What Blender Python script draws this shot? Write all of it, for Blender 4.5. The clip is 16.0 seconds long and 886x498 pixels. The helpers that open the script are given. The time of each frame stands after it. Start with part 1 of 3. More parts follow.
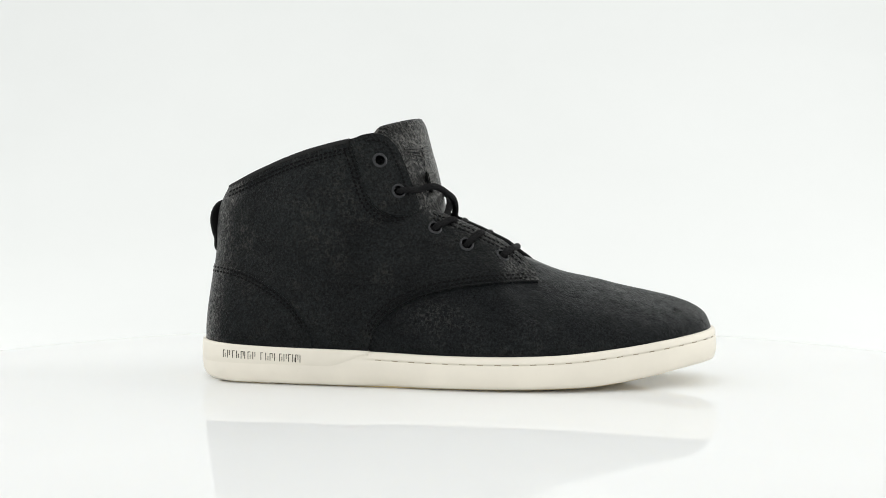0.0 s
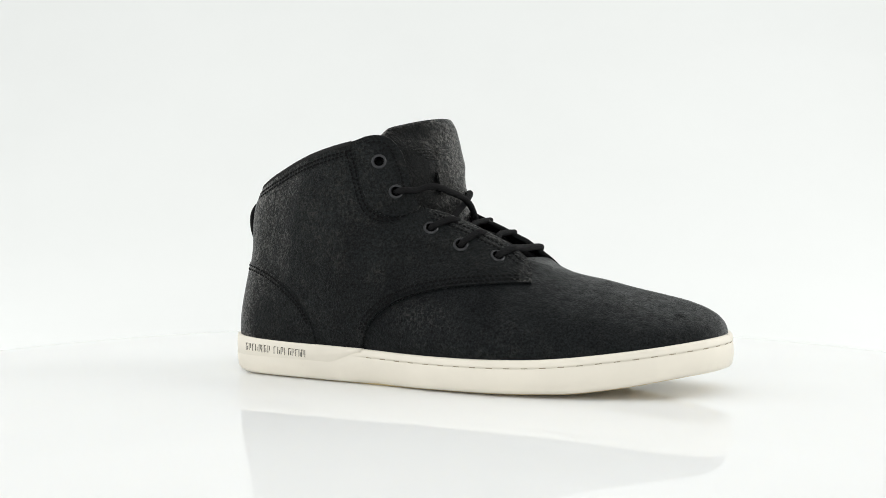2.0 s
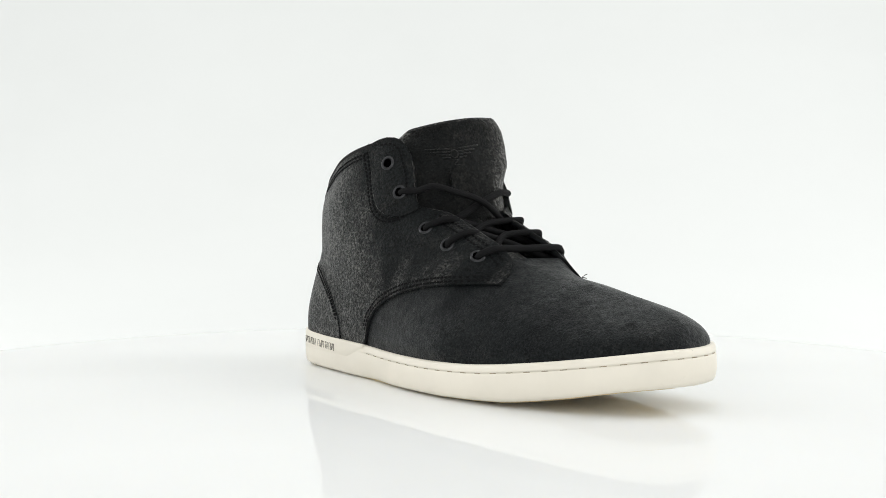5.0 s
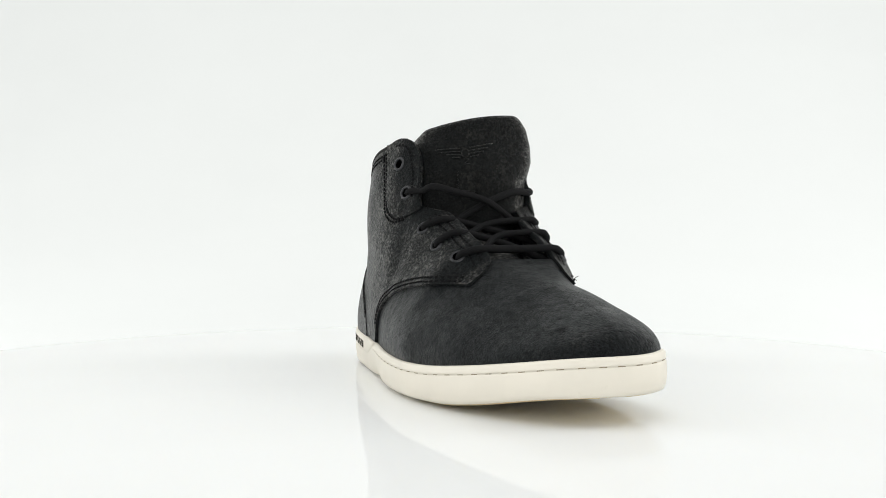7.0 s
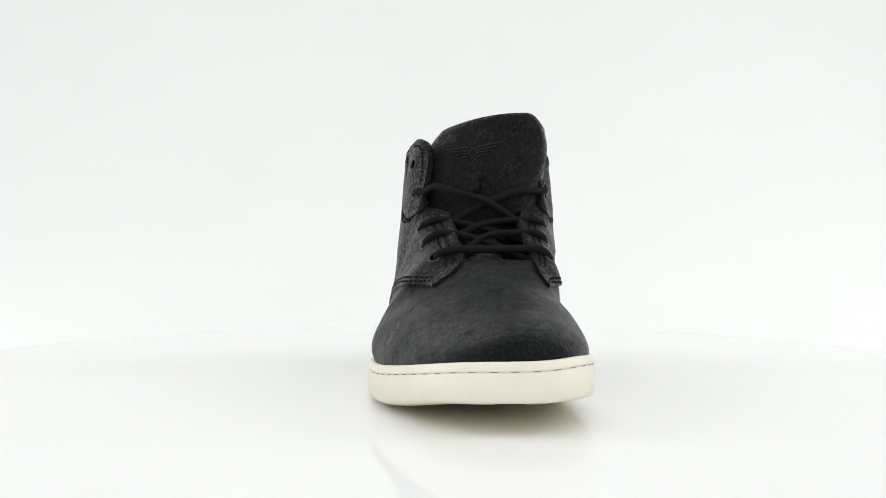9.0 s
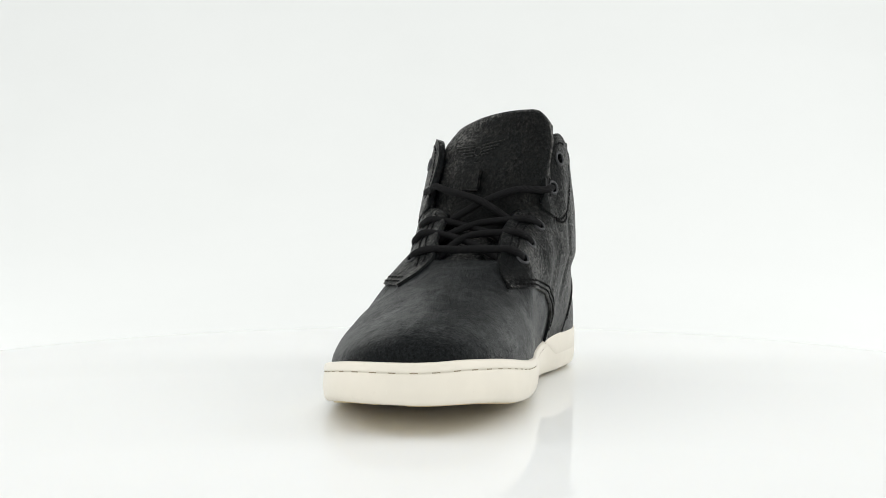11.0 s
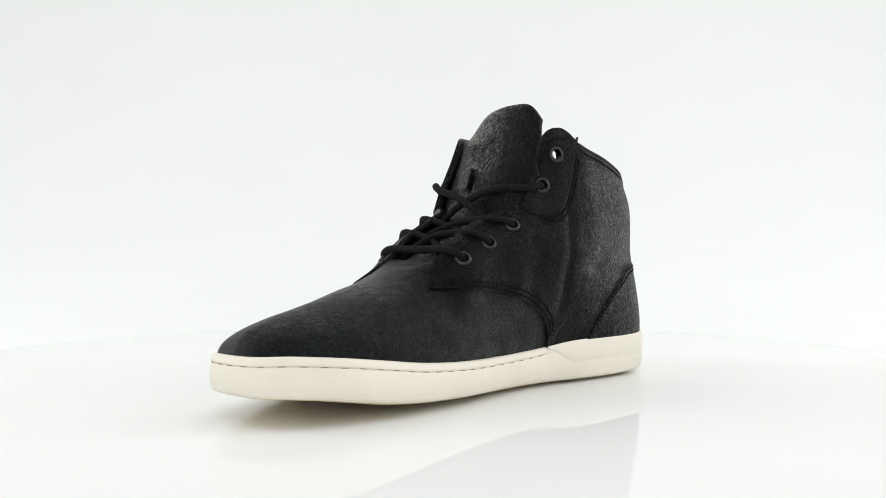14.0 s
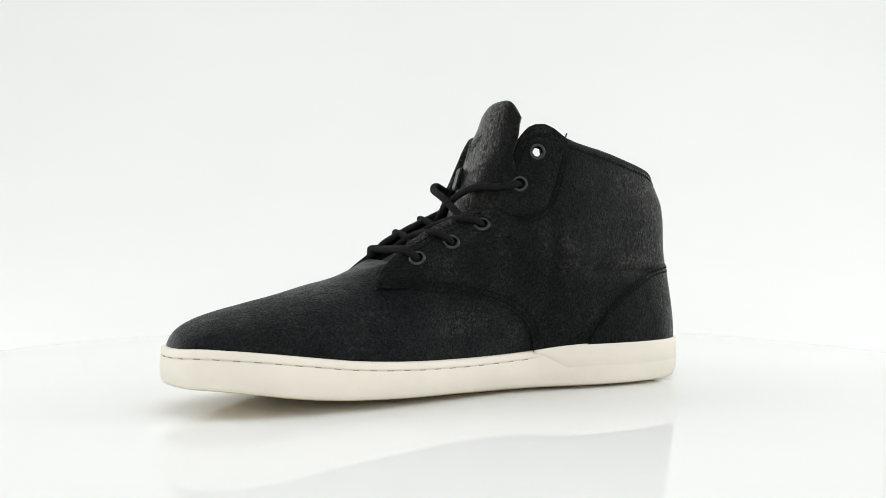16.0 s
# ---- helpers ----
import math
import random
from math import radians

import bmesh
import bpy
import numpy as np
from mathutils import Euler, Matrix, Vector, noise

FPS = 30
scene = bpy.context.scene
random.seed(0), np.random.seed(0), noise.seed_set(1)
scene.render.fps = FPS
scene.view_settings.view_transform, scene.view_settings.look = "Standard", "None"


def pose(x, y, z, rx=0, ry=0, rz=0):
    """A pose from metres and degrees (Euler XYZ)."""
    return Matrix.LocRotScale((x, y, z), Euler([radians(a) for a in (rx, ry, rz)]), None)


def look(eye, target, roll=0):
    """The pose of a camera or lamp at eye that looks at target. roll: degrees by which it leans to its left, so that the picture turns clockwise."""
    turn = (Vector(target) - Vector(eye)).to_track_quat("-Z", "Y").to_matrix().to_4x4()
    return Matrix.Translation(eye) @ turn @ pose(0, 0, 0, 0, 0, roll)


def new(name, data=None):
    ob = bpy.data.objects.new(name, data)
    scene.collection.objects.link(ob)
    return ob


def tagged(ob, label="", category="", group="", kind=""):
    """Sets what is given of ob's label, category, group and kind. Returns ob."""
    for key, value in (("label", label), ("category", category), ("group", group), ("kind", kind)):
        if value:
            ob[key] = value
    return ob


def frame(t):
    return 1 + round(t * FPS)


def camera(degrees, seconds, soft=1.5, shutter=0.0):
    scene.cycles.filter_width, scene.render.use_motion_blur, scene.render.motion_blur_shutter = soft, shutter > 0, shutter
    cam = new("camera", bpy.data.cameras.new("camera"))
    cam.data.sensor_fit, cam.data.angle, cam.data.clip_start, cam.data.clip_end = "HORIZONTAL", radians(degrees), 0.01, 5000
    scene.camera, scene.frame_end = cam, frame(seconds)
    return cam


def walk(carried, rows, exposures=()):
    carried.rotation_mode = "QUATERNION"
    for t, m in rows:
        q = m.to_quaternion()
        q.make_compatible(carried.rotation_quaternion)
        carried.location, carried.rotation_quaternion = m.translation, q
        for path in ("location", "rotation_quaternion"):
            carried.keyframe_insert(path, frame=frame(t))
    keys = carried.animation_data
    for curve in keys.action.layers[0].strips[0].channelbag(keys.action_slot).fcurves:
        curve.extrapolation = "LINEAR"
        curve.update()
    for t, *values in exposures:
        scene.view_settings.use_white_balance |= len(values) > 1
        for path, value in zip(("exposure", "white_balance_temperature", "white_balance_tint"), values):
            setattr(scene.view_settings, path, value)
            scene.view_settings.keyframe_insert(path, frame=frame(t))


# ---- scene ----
# Lengths of the shoe are written in millimetres in the shoe's own space: x from heel to toe, y from the outer
# to the inner side, z up from the plate it stands on; the origin is on the axis about which it turns.
MM = 0.001

# camera: stands still
cam = camera(46.0, 16.0, soft=0.9)
EYE = pose(0.0049, -0.6, 0.0867, 90 - 0.934, 0, 0)
walk(cam, [(0.0, EYE), (16.0, EYE)])

# world and lamps: a white photo studio with soft boxes above and beside the set, plus added fills
world = bpy.data.worlds.new("studio_air")
scene.world = world
world.use_nodes = True
world.node_tree.nodes["Background"].inputs["Color"].default_value = (0.99, 1.0, 0.985, 1)
world.node_tree.nodes["Background"].inputs["Strength"].default_value = 0.74


def softbox(name, eye, target, width, height, watts, colour=(1.0, 1.0, 0.99)):
    data = bpy.data.lights.new(name, "AREA")
    data.shape, data.size, data.size_y = "RECTANGLE", width, height
    data.energy, data.color = watts, colour
    lamp = new(name, data)
    lamp.matrix_basis = look(eye, target)
    return lamp


softbox("softbox_top", (0, -0.25, 1.35), (0, 0.02, 0), 1.6, 1.2, 3.7)
softbox("softbox_left", (-1.05, 0.05, 0.50), (0, 0.0, 0.08), 0.5, 0.9, 2.5)
softbox("softbox_right", (1.05, 0.05, 0.50), (0, 0.0, 0.08), 0.5, 0.9, 2.8)
# Added front fill, unseen; it lifts the shade under the toe.
softbox("fill_front", (0, -1.25, 0.34), (0, 0.0, 0.02), 1.3, 0.5, 2.8)
# Added fills, unseen; they bring the paper behind to an even white.
softbox("backdrop_fill_left", (-1.4, 0.15, 0.95), (-0.3, 1.85, 0.95), 0.8, 0.8, 3.3)
softbox("backdrop_fill_right", (1.4, 0.15, 0.95), (0.3, 1.85, 0.95), 0.8, 0.8, 5.6)
scene.view_settings.exposure = 0.0


# ---------------------------------------------------------------- materials
class Nodes:
    def __init__(self, name):
        self.mat = bpy.data.materials.new(name)
        self.mat.use_nodes = True
        self.tree = self.mat.node_tree
        self.bsdf = self.tree.nodes["Principled BSDF"]

    def add(self, kind, **inputs):
        node = self.tree.nodes.new(kind)
        for key, value in inputs.items():
            node.inputs[key.replace("_", " ")].default_value = value
        return node

    def link(self, a, b):
        self.tree.links.new(a, b)

    def coords(self):
        return self.add("ShaderNodeTexCoord").outputs["Object"]

    def noise(self, scale, detail=4, rough=0.6, stretch=None):
        co = self.coords()
        if stretch:
            m = self.add("ShaderNodeMapping")
            m.inputs["Scale"].default_value = stretch
            self.link(co, m.inputs["Vector"])
            co = m.outputs["Vector"]
        n = self.add("ShaderNodeTexNoise", Scale=scale, Detail=detail, Roughness=rough)
        self.link(co, n.inputs["Vector"])
        return n.outputs["Fac"]

    def ramp(self, fac, stops):
        r = self.add("ShaderNodeValToRGB")
        el = r.color_ramp.elements
        while len(el) < len(stops):
            el.new(0.5)
        for e, (p, c) in zip(el, stops):
            e.position = p
            e.color = (*c, 1) if len(c) == 3 else c
        self.link(fac, r.inputs["Fac"])
        return r.outputs["Color"]

    def mix(self, fac, a, b, mode="MIX"):
        m = self.add("ShaderNodeMix")
        m.data_type, m.blend_type = "RGBA", mode
        for sock, val in ((m.inputs[0], fac), (m.inputs[6], a), (m.inputs[7], b)):
            if isinstance(val, (int, float)):
                sock.default_value = val
            elif isinstance(val, tuple):
                sock.default_value = (*val, 1)
            else:
                self.link(val, sock)
        return m.outputs[2]

    def bump(self, height, strength, distance, under=None):
        b = self.add("ShaderNodeBump", Strength=strength, Distance=distance)
        self.link(height, b.inputs["Height"])
        if under:
            self.link(under, b.inputs["Normal"])
        return b.outputs["Normal"]

    def set(self, **values):
        for key, value in values.items():
            sock = self.bsdf.inputs[key.replace("_", " ")]
            if isinstance(value, (int, float)):
                sock.default_value = value
            elif isinstance(value, tuple):
                sock.default_value = (*value, 1) if len(value) == 3 else value
            else:
                self.link(value, sock)
        return self.mat


def grey(v):
    return (v, v, v)


def leather_material(name, scuff=0.4, gloss=0.06, sheen=1.0, rubs_glints=(), onset=0.28, reach=0.5, coarse=600, cover=0.5, tone=1.0, glint=1.0, relief=0.0008, rough_at=0.30, floor=0.04, tint=(1.0, 0.95, 0.86), nicks=0.0):
    """Worn black nubuck: pebbled grain, dark when faced, with warm polished specks along the surface."""
    n = Nodes(name)
    base = n.ramp(n.noise(26, 4, 0.55), [(0.34, tuple(c * tone for c in (0.0042, 0.0050, 0.0055))), (0.68, tuple(c * tone for c in (0.0084, 0.0098, 0.0103)))])
    base = n.mix(1.0, base, n.ramp(n.noise(700, 4, 0.75), [(0.36, grey(0.45)), (0.64, grey(1.55))]), "MULTIPLY")
    dots = n.ramp(n.noise(coarse * 0.8, 3, 0.75), [(0.50, grey(0.0)), (0.58, grey(1.0))])
    patch = n.ramp(n.noise(30, 6, 0.7), [(0.50, grey(0.0)), (0.66, grey(0.8))])
    # Pale places: real rubs on the vamp, painted highlights on heel crease and tongue.
    for place, size, amount in rubs_glints:
        d = n.add("ShaderNodeVectorMath")
        d.operation = "SUBTRACT"
        n.link(n.coords(), d.inputs[0])
        d.inputs[1].default_value = place
        e = n.add("ShaderNodeVectorMath")
        e.operation = "DIVIDE"
        n.link(d.outputs["Vector"], e.inputs[0])
        e.inputs[1].default_value = size
        f = n.add("ShaderNodeVectorMath")
        f.operation = "LENGTH"
        n.link(e.outputs["Vector"], f.inputs[0])
        m = n.add("ShaderNodeMath")
        m.operation = "MULTIPLY_ADD"
        n.link(n.noise(130, 5, 0.7), m.inputs[0])
        m.inputs[1].default_value = 1.1
        n.link(f.outputs["Value"], m.inputs[2])
        half = n.add("ShaderNodeMath")
        half.operation = "MULTIPLY"
        n.link(m.outputs["Value"], half.inputs[0])
        half.inputs[1].default_value = 0.5
        patch = n.mix(n.ramp(half.outputs["Value"], [(0.35, grey(1.0)), (0.80, grey(0.0))]), patch, grey(amount))
    worn = n.mix(1.0, patch, dots, "MULTIPLY")
    colour = n.mix(n.mix(1.0, worn, grey(0.13 * scuff), "MULTIPLY"), base, (0.170, 0.150, 0.125))
    # pebbles: small domes with creases between them
    cells = n.add("ShaderNodeTexVoronoi", Scale=coarse * 0.8, Randomness=1.0)
    n.link(n.coords(), cells.inputs["Vector"])
    nrm = n.bump(n.noise(coarse, 4, 0.7), 0.9, relief)
    nrm = n.bump(cells.outputs["Distance"], -0.5, 0.0006, nrm)
    nrm = n.bump(n.noise(150, 4, 0.6), 0.6, 0.0012, nrm)
    nrm = n.bump(n.noise(30, 2, 0.5), 0.3, 0.003, nrm)
    # the worn grain shines when seen along the surface
    folds = n.bump(n.noise(34, 3, 0.5), 0.30, 0.003, n.bump(n.noise(190, 3, 0.6), 0.35, 0.0008))
    facing = n.add("ShaderNodeLayerWeight", Blend=0.45)
    n.link(folds, facing.inputs["Normal"])
    curve_up = n.ramp(facing.outputs["Facing"], [(onset, grey(0.0)), (onset + reach, grey(1.0))])
    specks = n.ramp(n.noise(coarse, 4, 0.68), [(cover - 0.03, grey(floor)), (cover + 0.02, grey(0.36 + 0.64 * floor)), (cover + 0.09, grey(1.0))])
    groups = n.ramp(n.noise(230, 3, 0.6), [(0.38, grey(0.25)), (0.62, grey(1.0))])
    specks = n.mix(1.0, specks, groups, "MULTIPLY")
    broad = n.ramp(n.noise(38, 4, 0.6), [(0.36, grey(0.40)), (0.62, grey(1.0))])
    shine = n.mix(1.0, n.mix(1.0, curve_up, specks, "MULTIPLY"), broad, "MULTIPLY")
    polish = n.ramp(n.noise(900, 3, 0.8), [(0.42, grey(gloss * 0.4)), (0.60, grey(gloss * 1.6))])
    polish = n.mix(n.mix(1.0, worn, grey(0.45), "MULTIPLY"), polish, grey(0.30))
    level = n.mix(n.mix(1.0, shine, grey(sheen), "MULTIPLY"), polish, grey(glint))
    if nicks:  # small dark bruises and short creases
        bruise = n.ramp(n.noise(70, 6, 0.72, (1.0, 0.6, 1.5)), [(0.60, grey(0.0)), (0.68, grey(nicks))])
        colour = n.mix(bruise, colour, (0.0018, 0.0020, 0.0022))
        level = n.mix(bruise, level, grey(0.05))
        nrm = n.bump(bruise, -0.5, 0.0012, nrm)
    rough = n.ramp(n.noise(48, 5, 0.65), [(0.32, grey(rough_at)), (0.68, grey(rough_at + 0.12))])
    return n.set(Base_Color=colour, Roughness=rough, Specular_IOR_Level=level, Specular_Tint=tint, Normal=nrm)


def plain_material(name, colour, rough, spec=0.5, metal=0.0, grain=600, bump=0.2, spread=0.12, depth=0.0003):
    n = Nodes(name)
    lo = tuple(c * (1 - spread) for c in colour)
    hi = tuple(min(1, c * (1 + spread)) for c in colour)
    col = n.ramp(n.noise(45, 4, 0.6), [(0.3, lo), (0.7, hi)])
    nrm = n.bump(n.noise(grain, 3, 0.6), bump, depth)
    return n.set(Base_Color=col, Roughness=rough, Specular_IOR_Level=spec, Metallic=metal, Normal=nrm)


def lace_material():
    n = Nodes("lace_cord")
    co = n.coords()
    wave = n.add("ShaderNodeTexWave", Scale=620.0, Distortion=1.5)
    wave.wave_type, wave.bands_direction = "BANDS", "DIAGONAL"
    n.link(co, wave.inputs["Vector"])
    col = n.ramp(wave.outputs["Fac"], [(0.2, (0.004, 0.004, 0.0045)), (0.8, (0.010, 0.010, 0.0105))])
    return n.set(Base_Color=col, Roughness=0.8, Specular_IOR_Level=0.12, Normal=n.bump(wave.outputs["Fac"], 0.5, 0.0004))


def rubber_material(name, colour):
    n = Nodes(name)
    lo = tuple(c * 0.93 for c in colour)
    col = n.ramp(n.noise(22, 4, 0.6), [(0.35, lo), (0.65, colour)])
    dirt = n.ramp(n.noise(150, 5, 0.7), [(0.64, grey(0.0)), (0.85, grey(0.2))])
    col = n.mix(dirt, col, (0.42, 0.36, 0.27))
    nrm = n.bump(n.noise(1300, 2, 0.6), 0.12, 0.0002)
    return n.set(Base_Color=col, Roughness=0.46, Specular_IOR_Level=0.4, Normal=nrm, Subsurface_Weight=0.0)


OUTER_LEATHER = leather_material("worn_outer_leather", 0.45, 0.055, 0.9, (), 0.28, 0.32, 620, 0.52, 1.3, 2.8)
# Smear over the heel crease: a highlight painted into colour and gloss.
INNER_LEATHER = leather_material("worn_inner_leather", 0.5, 0.05, 0.9, [((-0.100, 0.058, 0.070), (0.028, 0.03, 0.006), 2.0)], 0.35, 0.34, 620, 0.54, 0.92, 2.8)
VAMP = leather_material("toe_leather", 0.45, 0.065, 0.62, [((0.150, 0.022, 0.043), (0.014, 0.016, 0.009), 1.2), ((0.014, 0.062, 0.041), (0.022, 0.02, 0.011), 1.3), ((0.004, -0.028, 0.040), (0.028, 0.02, 0.013), 1.1)], 0.18, 0.50, 760, 0.46, 1.1, 1.0, 0.0006, 0.34, 0.36, (0.97, 1.0, 1.0), 0.8)
# Pale spot by the lace keeper: a highlight on worn leather, painted in.
TONGUE = leather_material("tongue_leather", 0.45, 0.06, 1.0, [((-0.006, 0.045, 0.124), (0.014, 0.016, 0.022), 0.45)], 0.25, 0.33, 560, 0.51, 0.80, 3.2, rough_at=0.24)
EMBLEM = leather_material("embossed_leather", 0.8, 0.16, 1.0, (), 0.10, 0.5, 800, 0.44, 1.3)
EDGE = plain_material("raw_leather_edge", (0.012, 0.012, 0.012), 0.8, 0.25)
LINING = plain_material("lining_textile", (0.02, 0.02, 0.022), 0.9, 0.2)
THREAD = plain_material("black_thread", (0.0028, 0.0028, 0.0032), 0.7, 0.08)
LACE = lace_material()
METAL = plain_material("gunmetal", (0.045, 0.046, 0.048), 0.28, 0.5, 1.0)
RUBBER = rubber_material("cream_rubber", (0.80, 0.752, 0.655))
TREAD = rubber_material("tan_outsole_rubber", (0.66, 0.53, 0.30))
GROOVE = plain_material("groove_thread", (0.30, 0.25, 0.17), 0.8, 0.2)
PRINT = plain_material("dark_print", (0.03, 0.026, 0.02), 0.7, 0.2)


def board_material():
    n = Nodes("white_acrylic")
    col = n.ramp(n.noise(3.0, 3, 0.5), [(0.3, (0.84, 0.85, 0.845)), (0.7, (0.87, 0.88, 0.872))])
    n.bsdf.subsurface_method = "BURLEY"
    n.bsdf.inputs["Subsurface Radius"].default_value = (1.0, 0.95, 0.85)
    return n.set(Base_Color=col, Roughness=0.03, Specular_IOR_Level=0.028, Subsurface_Weight=0.6, Subsurface_Scale=0.012)


def paper_material():
    n = Nodes("white_paper")
    col = n.ramp(n.noise(1.7, 4, 0.55), [(0.3, (0.835, 0.85, 0.84)), (0.7, (0.86, 0.875, 0.865))])
    return n.set(Base_Color=col, Roughness=0.9, Specular_IOR_Level=0.1, Normal=n.bump(n.noise(260, 3, 0.6), 0.05, 0.0004))


BOARD, PAPER = board_material(), paper_material()


# ---------------------------------------------------------------- mesh helpers
def mesh_of(name, verts, faces, material, smooth=True, scale=MM):
    me = bpy.data.meshes.new(name)
    me.from_pydata([tuple(c * scale for c in v) for v in verts], [], faces)
    me.validate()
    bm = bmesh.new()
    bm.from_mesh(me)
    bmesh.ops.recalc_face_normals(bm, faces=bm.faces)
    bm.to_mesh(me)
    bm.free()
    me.materials.append(material)
    if smooth:
        me.shade_smooth()
    return me


def part(name, me, parent, label=""):
    ob = new(name, me)
    ob.parent = parent
    return tagged(ob, label) if label else ob


def curve(xs, ys):
    """A smooth function through a few design stations."""
    xs, ys = np.array(xs, float), np.array(ys, float)
    m = np.gradient(ys, xs)

    def f(x):
        x = min(max(float(x), xs[0]), xs[-1])
        i = min(int(np.searchsorted(xs, x, side="right")) - 1, len(xs) - 2)
        h = xs[i + 1] - xs[i]
        s = (x - xs[i]) / h
        return float((2 * s ** 3 - 3 * s * s + 1) * ys[i] + (s ** 3 - 2 * s * s + s) * h * m[i]
                     + (-2 * s ** 3 + 3 * s * s) * ys[i + 1] + (s ** 3 - s * s) * h * m[i + 1])
    return f


def line(xs, ys):
    return lambda x: float(np.interp(x, xs, ys))


def smooth(a, b, x):
    s = min(max((x - a) / (b - a), 0.0), 1.0)
    return s * s * (3 - 2 * s)


def spline(points, count):
    """Points evenly spread on a Catmull-Rom curve."""
    p = np.array(points, float)
    p = np.vstack([2 * p[0] - p[1], p, 2 * p[-1] - p[-2]])
    out = []
    for i in range(1, len(p) - 2):
        for s in np.linspace(0, 1, 24, endpoint=False):
            a, b, c, d = p[i - 1], p[i], p[i + 1], p[i + 2]
            out.append(0.5 * (2 * b + (c - a) * s + (2 * a - 5 * b + 4 * c - d) * s * s + (3 * b - a - 3 * c + d) * s ** 3))
    out = np.array(out + [p[-2]])
    run = np.concatenate([[0], np.cumsum(np.linalg.norm(np.diff(out, axis=0), axis=1))])
    at = np.linspace(0, run[-1], count)
    return np.stack([np.interp(at, run, out[:, k]) for k in range(out.shape[1])], 1)


def tube(points, radius, sides=10, flat=1.0):
    """Vertices and faces of a round cord along points."""
    pts = [Vector(p) for p in points]
    verts, faces = [], []
    side = None
    for i, p in enumerate(pts):
        t = (pts[min(i + 1, len(pts) - 1)] - pts[max(i - 1, 0)]).normalized()
        if side is None:
            side = t.orthogonal().normalized()
        side = (side - t * side.dot(t)).normalized()
        up = t.cross(side)
        r = radius(i / (len(pts) - 1)) if callable(radius) else radius
        for k in range(sides):
            a = 2 * math.pi * k / sides
            verts.append(p + side * (r * math.cos(a)) + up * (r * flat * math.sin(a)))
    for i in range(len(pts) - 1):
        for k in range(sides):
            a, b = i * sides + k, i * sides + (k + 1) % sides
            faces.append((a, b, b + sides, a + sides))
    faces += [tuple(range(sides))[::-1], tuple(range(len(verts) - sides, len(verts)))]
    return verts, faces


def box_bar(c, right, up, out, w, h, d):
    """Eight corners and six faces of a small bar laid on a surface."""
    c, right, up, out = (Vector(v) for v in (c, right, up, out))
    v = [c + right * (sx * w / 2) + up * (sy * h / 2) + out * (sz * d / 2) for sz in (-1, 1) for sy in (-1, 1) for sx in (-1, 1)]
    f = [(0, 2, 3, 1), (4, 5, 7, 6), (0, 1, 5, 4), (2, 6, 7, 3), (0, 4, 6, 2), (1, 3, 7, 5)]
    return v, f


def joined(pieces):
    verts, faces = [], []
    for v, f in pieces:
        faces += [tuple(i + len(verts) for i in q) for q in f]
        verts += list(v)
    return verts, faces


# ---------------------------------------------------------------- the set
def backdrop():
    """Paper sweep: floor, round bend, rising back."""
    prof = [(-2.2, 0.0), (-0.6, 0.0), (0.2, 0.0), (0.4, 0.0)]
    prof += [(0.4 + 1.45 * math.sin(a), 1.45 - 1.45 * math.cos(a)) for a in np.linspace(0.06, math.pi / 2, 24)]
    prof += [(1.85, 2.0), (1.85, 2.8)]
    xs = np.linspace(-2.4, 2.4, 9)
    verts = [(x, y, z - 0.004) for y, z in prof for x in xs]
    n = len(xs)
    faces = [(i * n + k, i * n + k + 1, (i + 1) * n + k + 1, (i + 1) * n + k) for i in range(len(prof) - 1) for k in range(n - 1)]
    me = mesh_of("backdrop", verts, faces, PAPER, scale=1.0)
    return tagged(new("backdrop", me), "seamless white paper sweep rising behind the turntable", "backdrop", kind="structure")


def turntable():
    """Round glossy acrylic plate with a bevelled rim; the shoe turns with it."""
    n = 144
    table = tagged(new("turntable"), "round glossy white acrylic turntable plate lying on the paper sweep", "turntable")

    def rings(prof):
        return [(r * math.cos(2 * math.pi * i / n), r * math.sin(2 * math.pi * i / n), z) for r, z in prof for i in range(n)]
    verts = rings([(0.05, 0.0), (0.20, 0.0), (0.3590, 0.0)])
    faces = [tuple(range(n))] + [(r * n + i, r * n + (i + 1) % n, (r + 1) * n + (i + 1) % n, (r + 1) * n + i) for r in range(2) for i in range(n)]
    part("top_plate", mesh_of("top_plate", verts, faces, BOARD, smooth=False, scale=1.0), table)
    prof = [(0.3600, -0.0038), (0.3600, -0.0008), (0.3597, -0.0003), (0.3590, 0.0)]
    faces = [(r * n + i, r * n + (i + 1) % n, (r + 1) * n + (i + 1) % n, (r + 1) * n + i) for r in range(3) for i in range(n)]
    part("rim", mesh_of("rim", rings(prof), faces, BOARD, smooth=False, scale=1.0), table, "bevelled white acrylic rim")
    return table


# ---------------------------------------------------------------- the form of the shoe
MIDX, HALF = 8.4, 152.3            # middle and half length of the sole
TURNS = [math.pi * k / 12 for k in range(13)]
SOLE_OUTER = curve(TURNS, [22, -2.1, -17.0, -22.3, -25.1, -28.6, -32.8, -33.8, -27.4, -14.8, -0.9, 14.1, 35.5])
SOLE_INNER = curve(TURNS, [22, 42.4, 54.4, 59.5, 59.8, 57.6, 63.5, 72.3, 77.0, 76.7, 70.4, 57.9, 35.5])
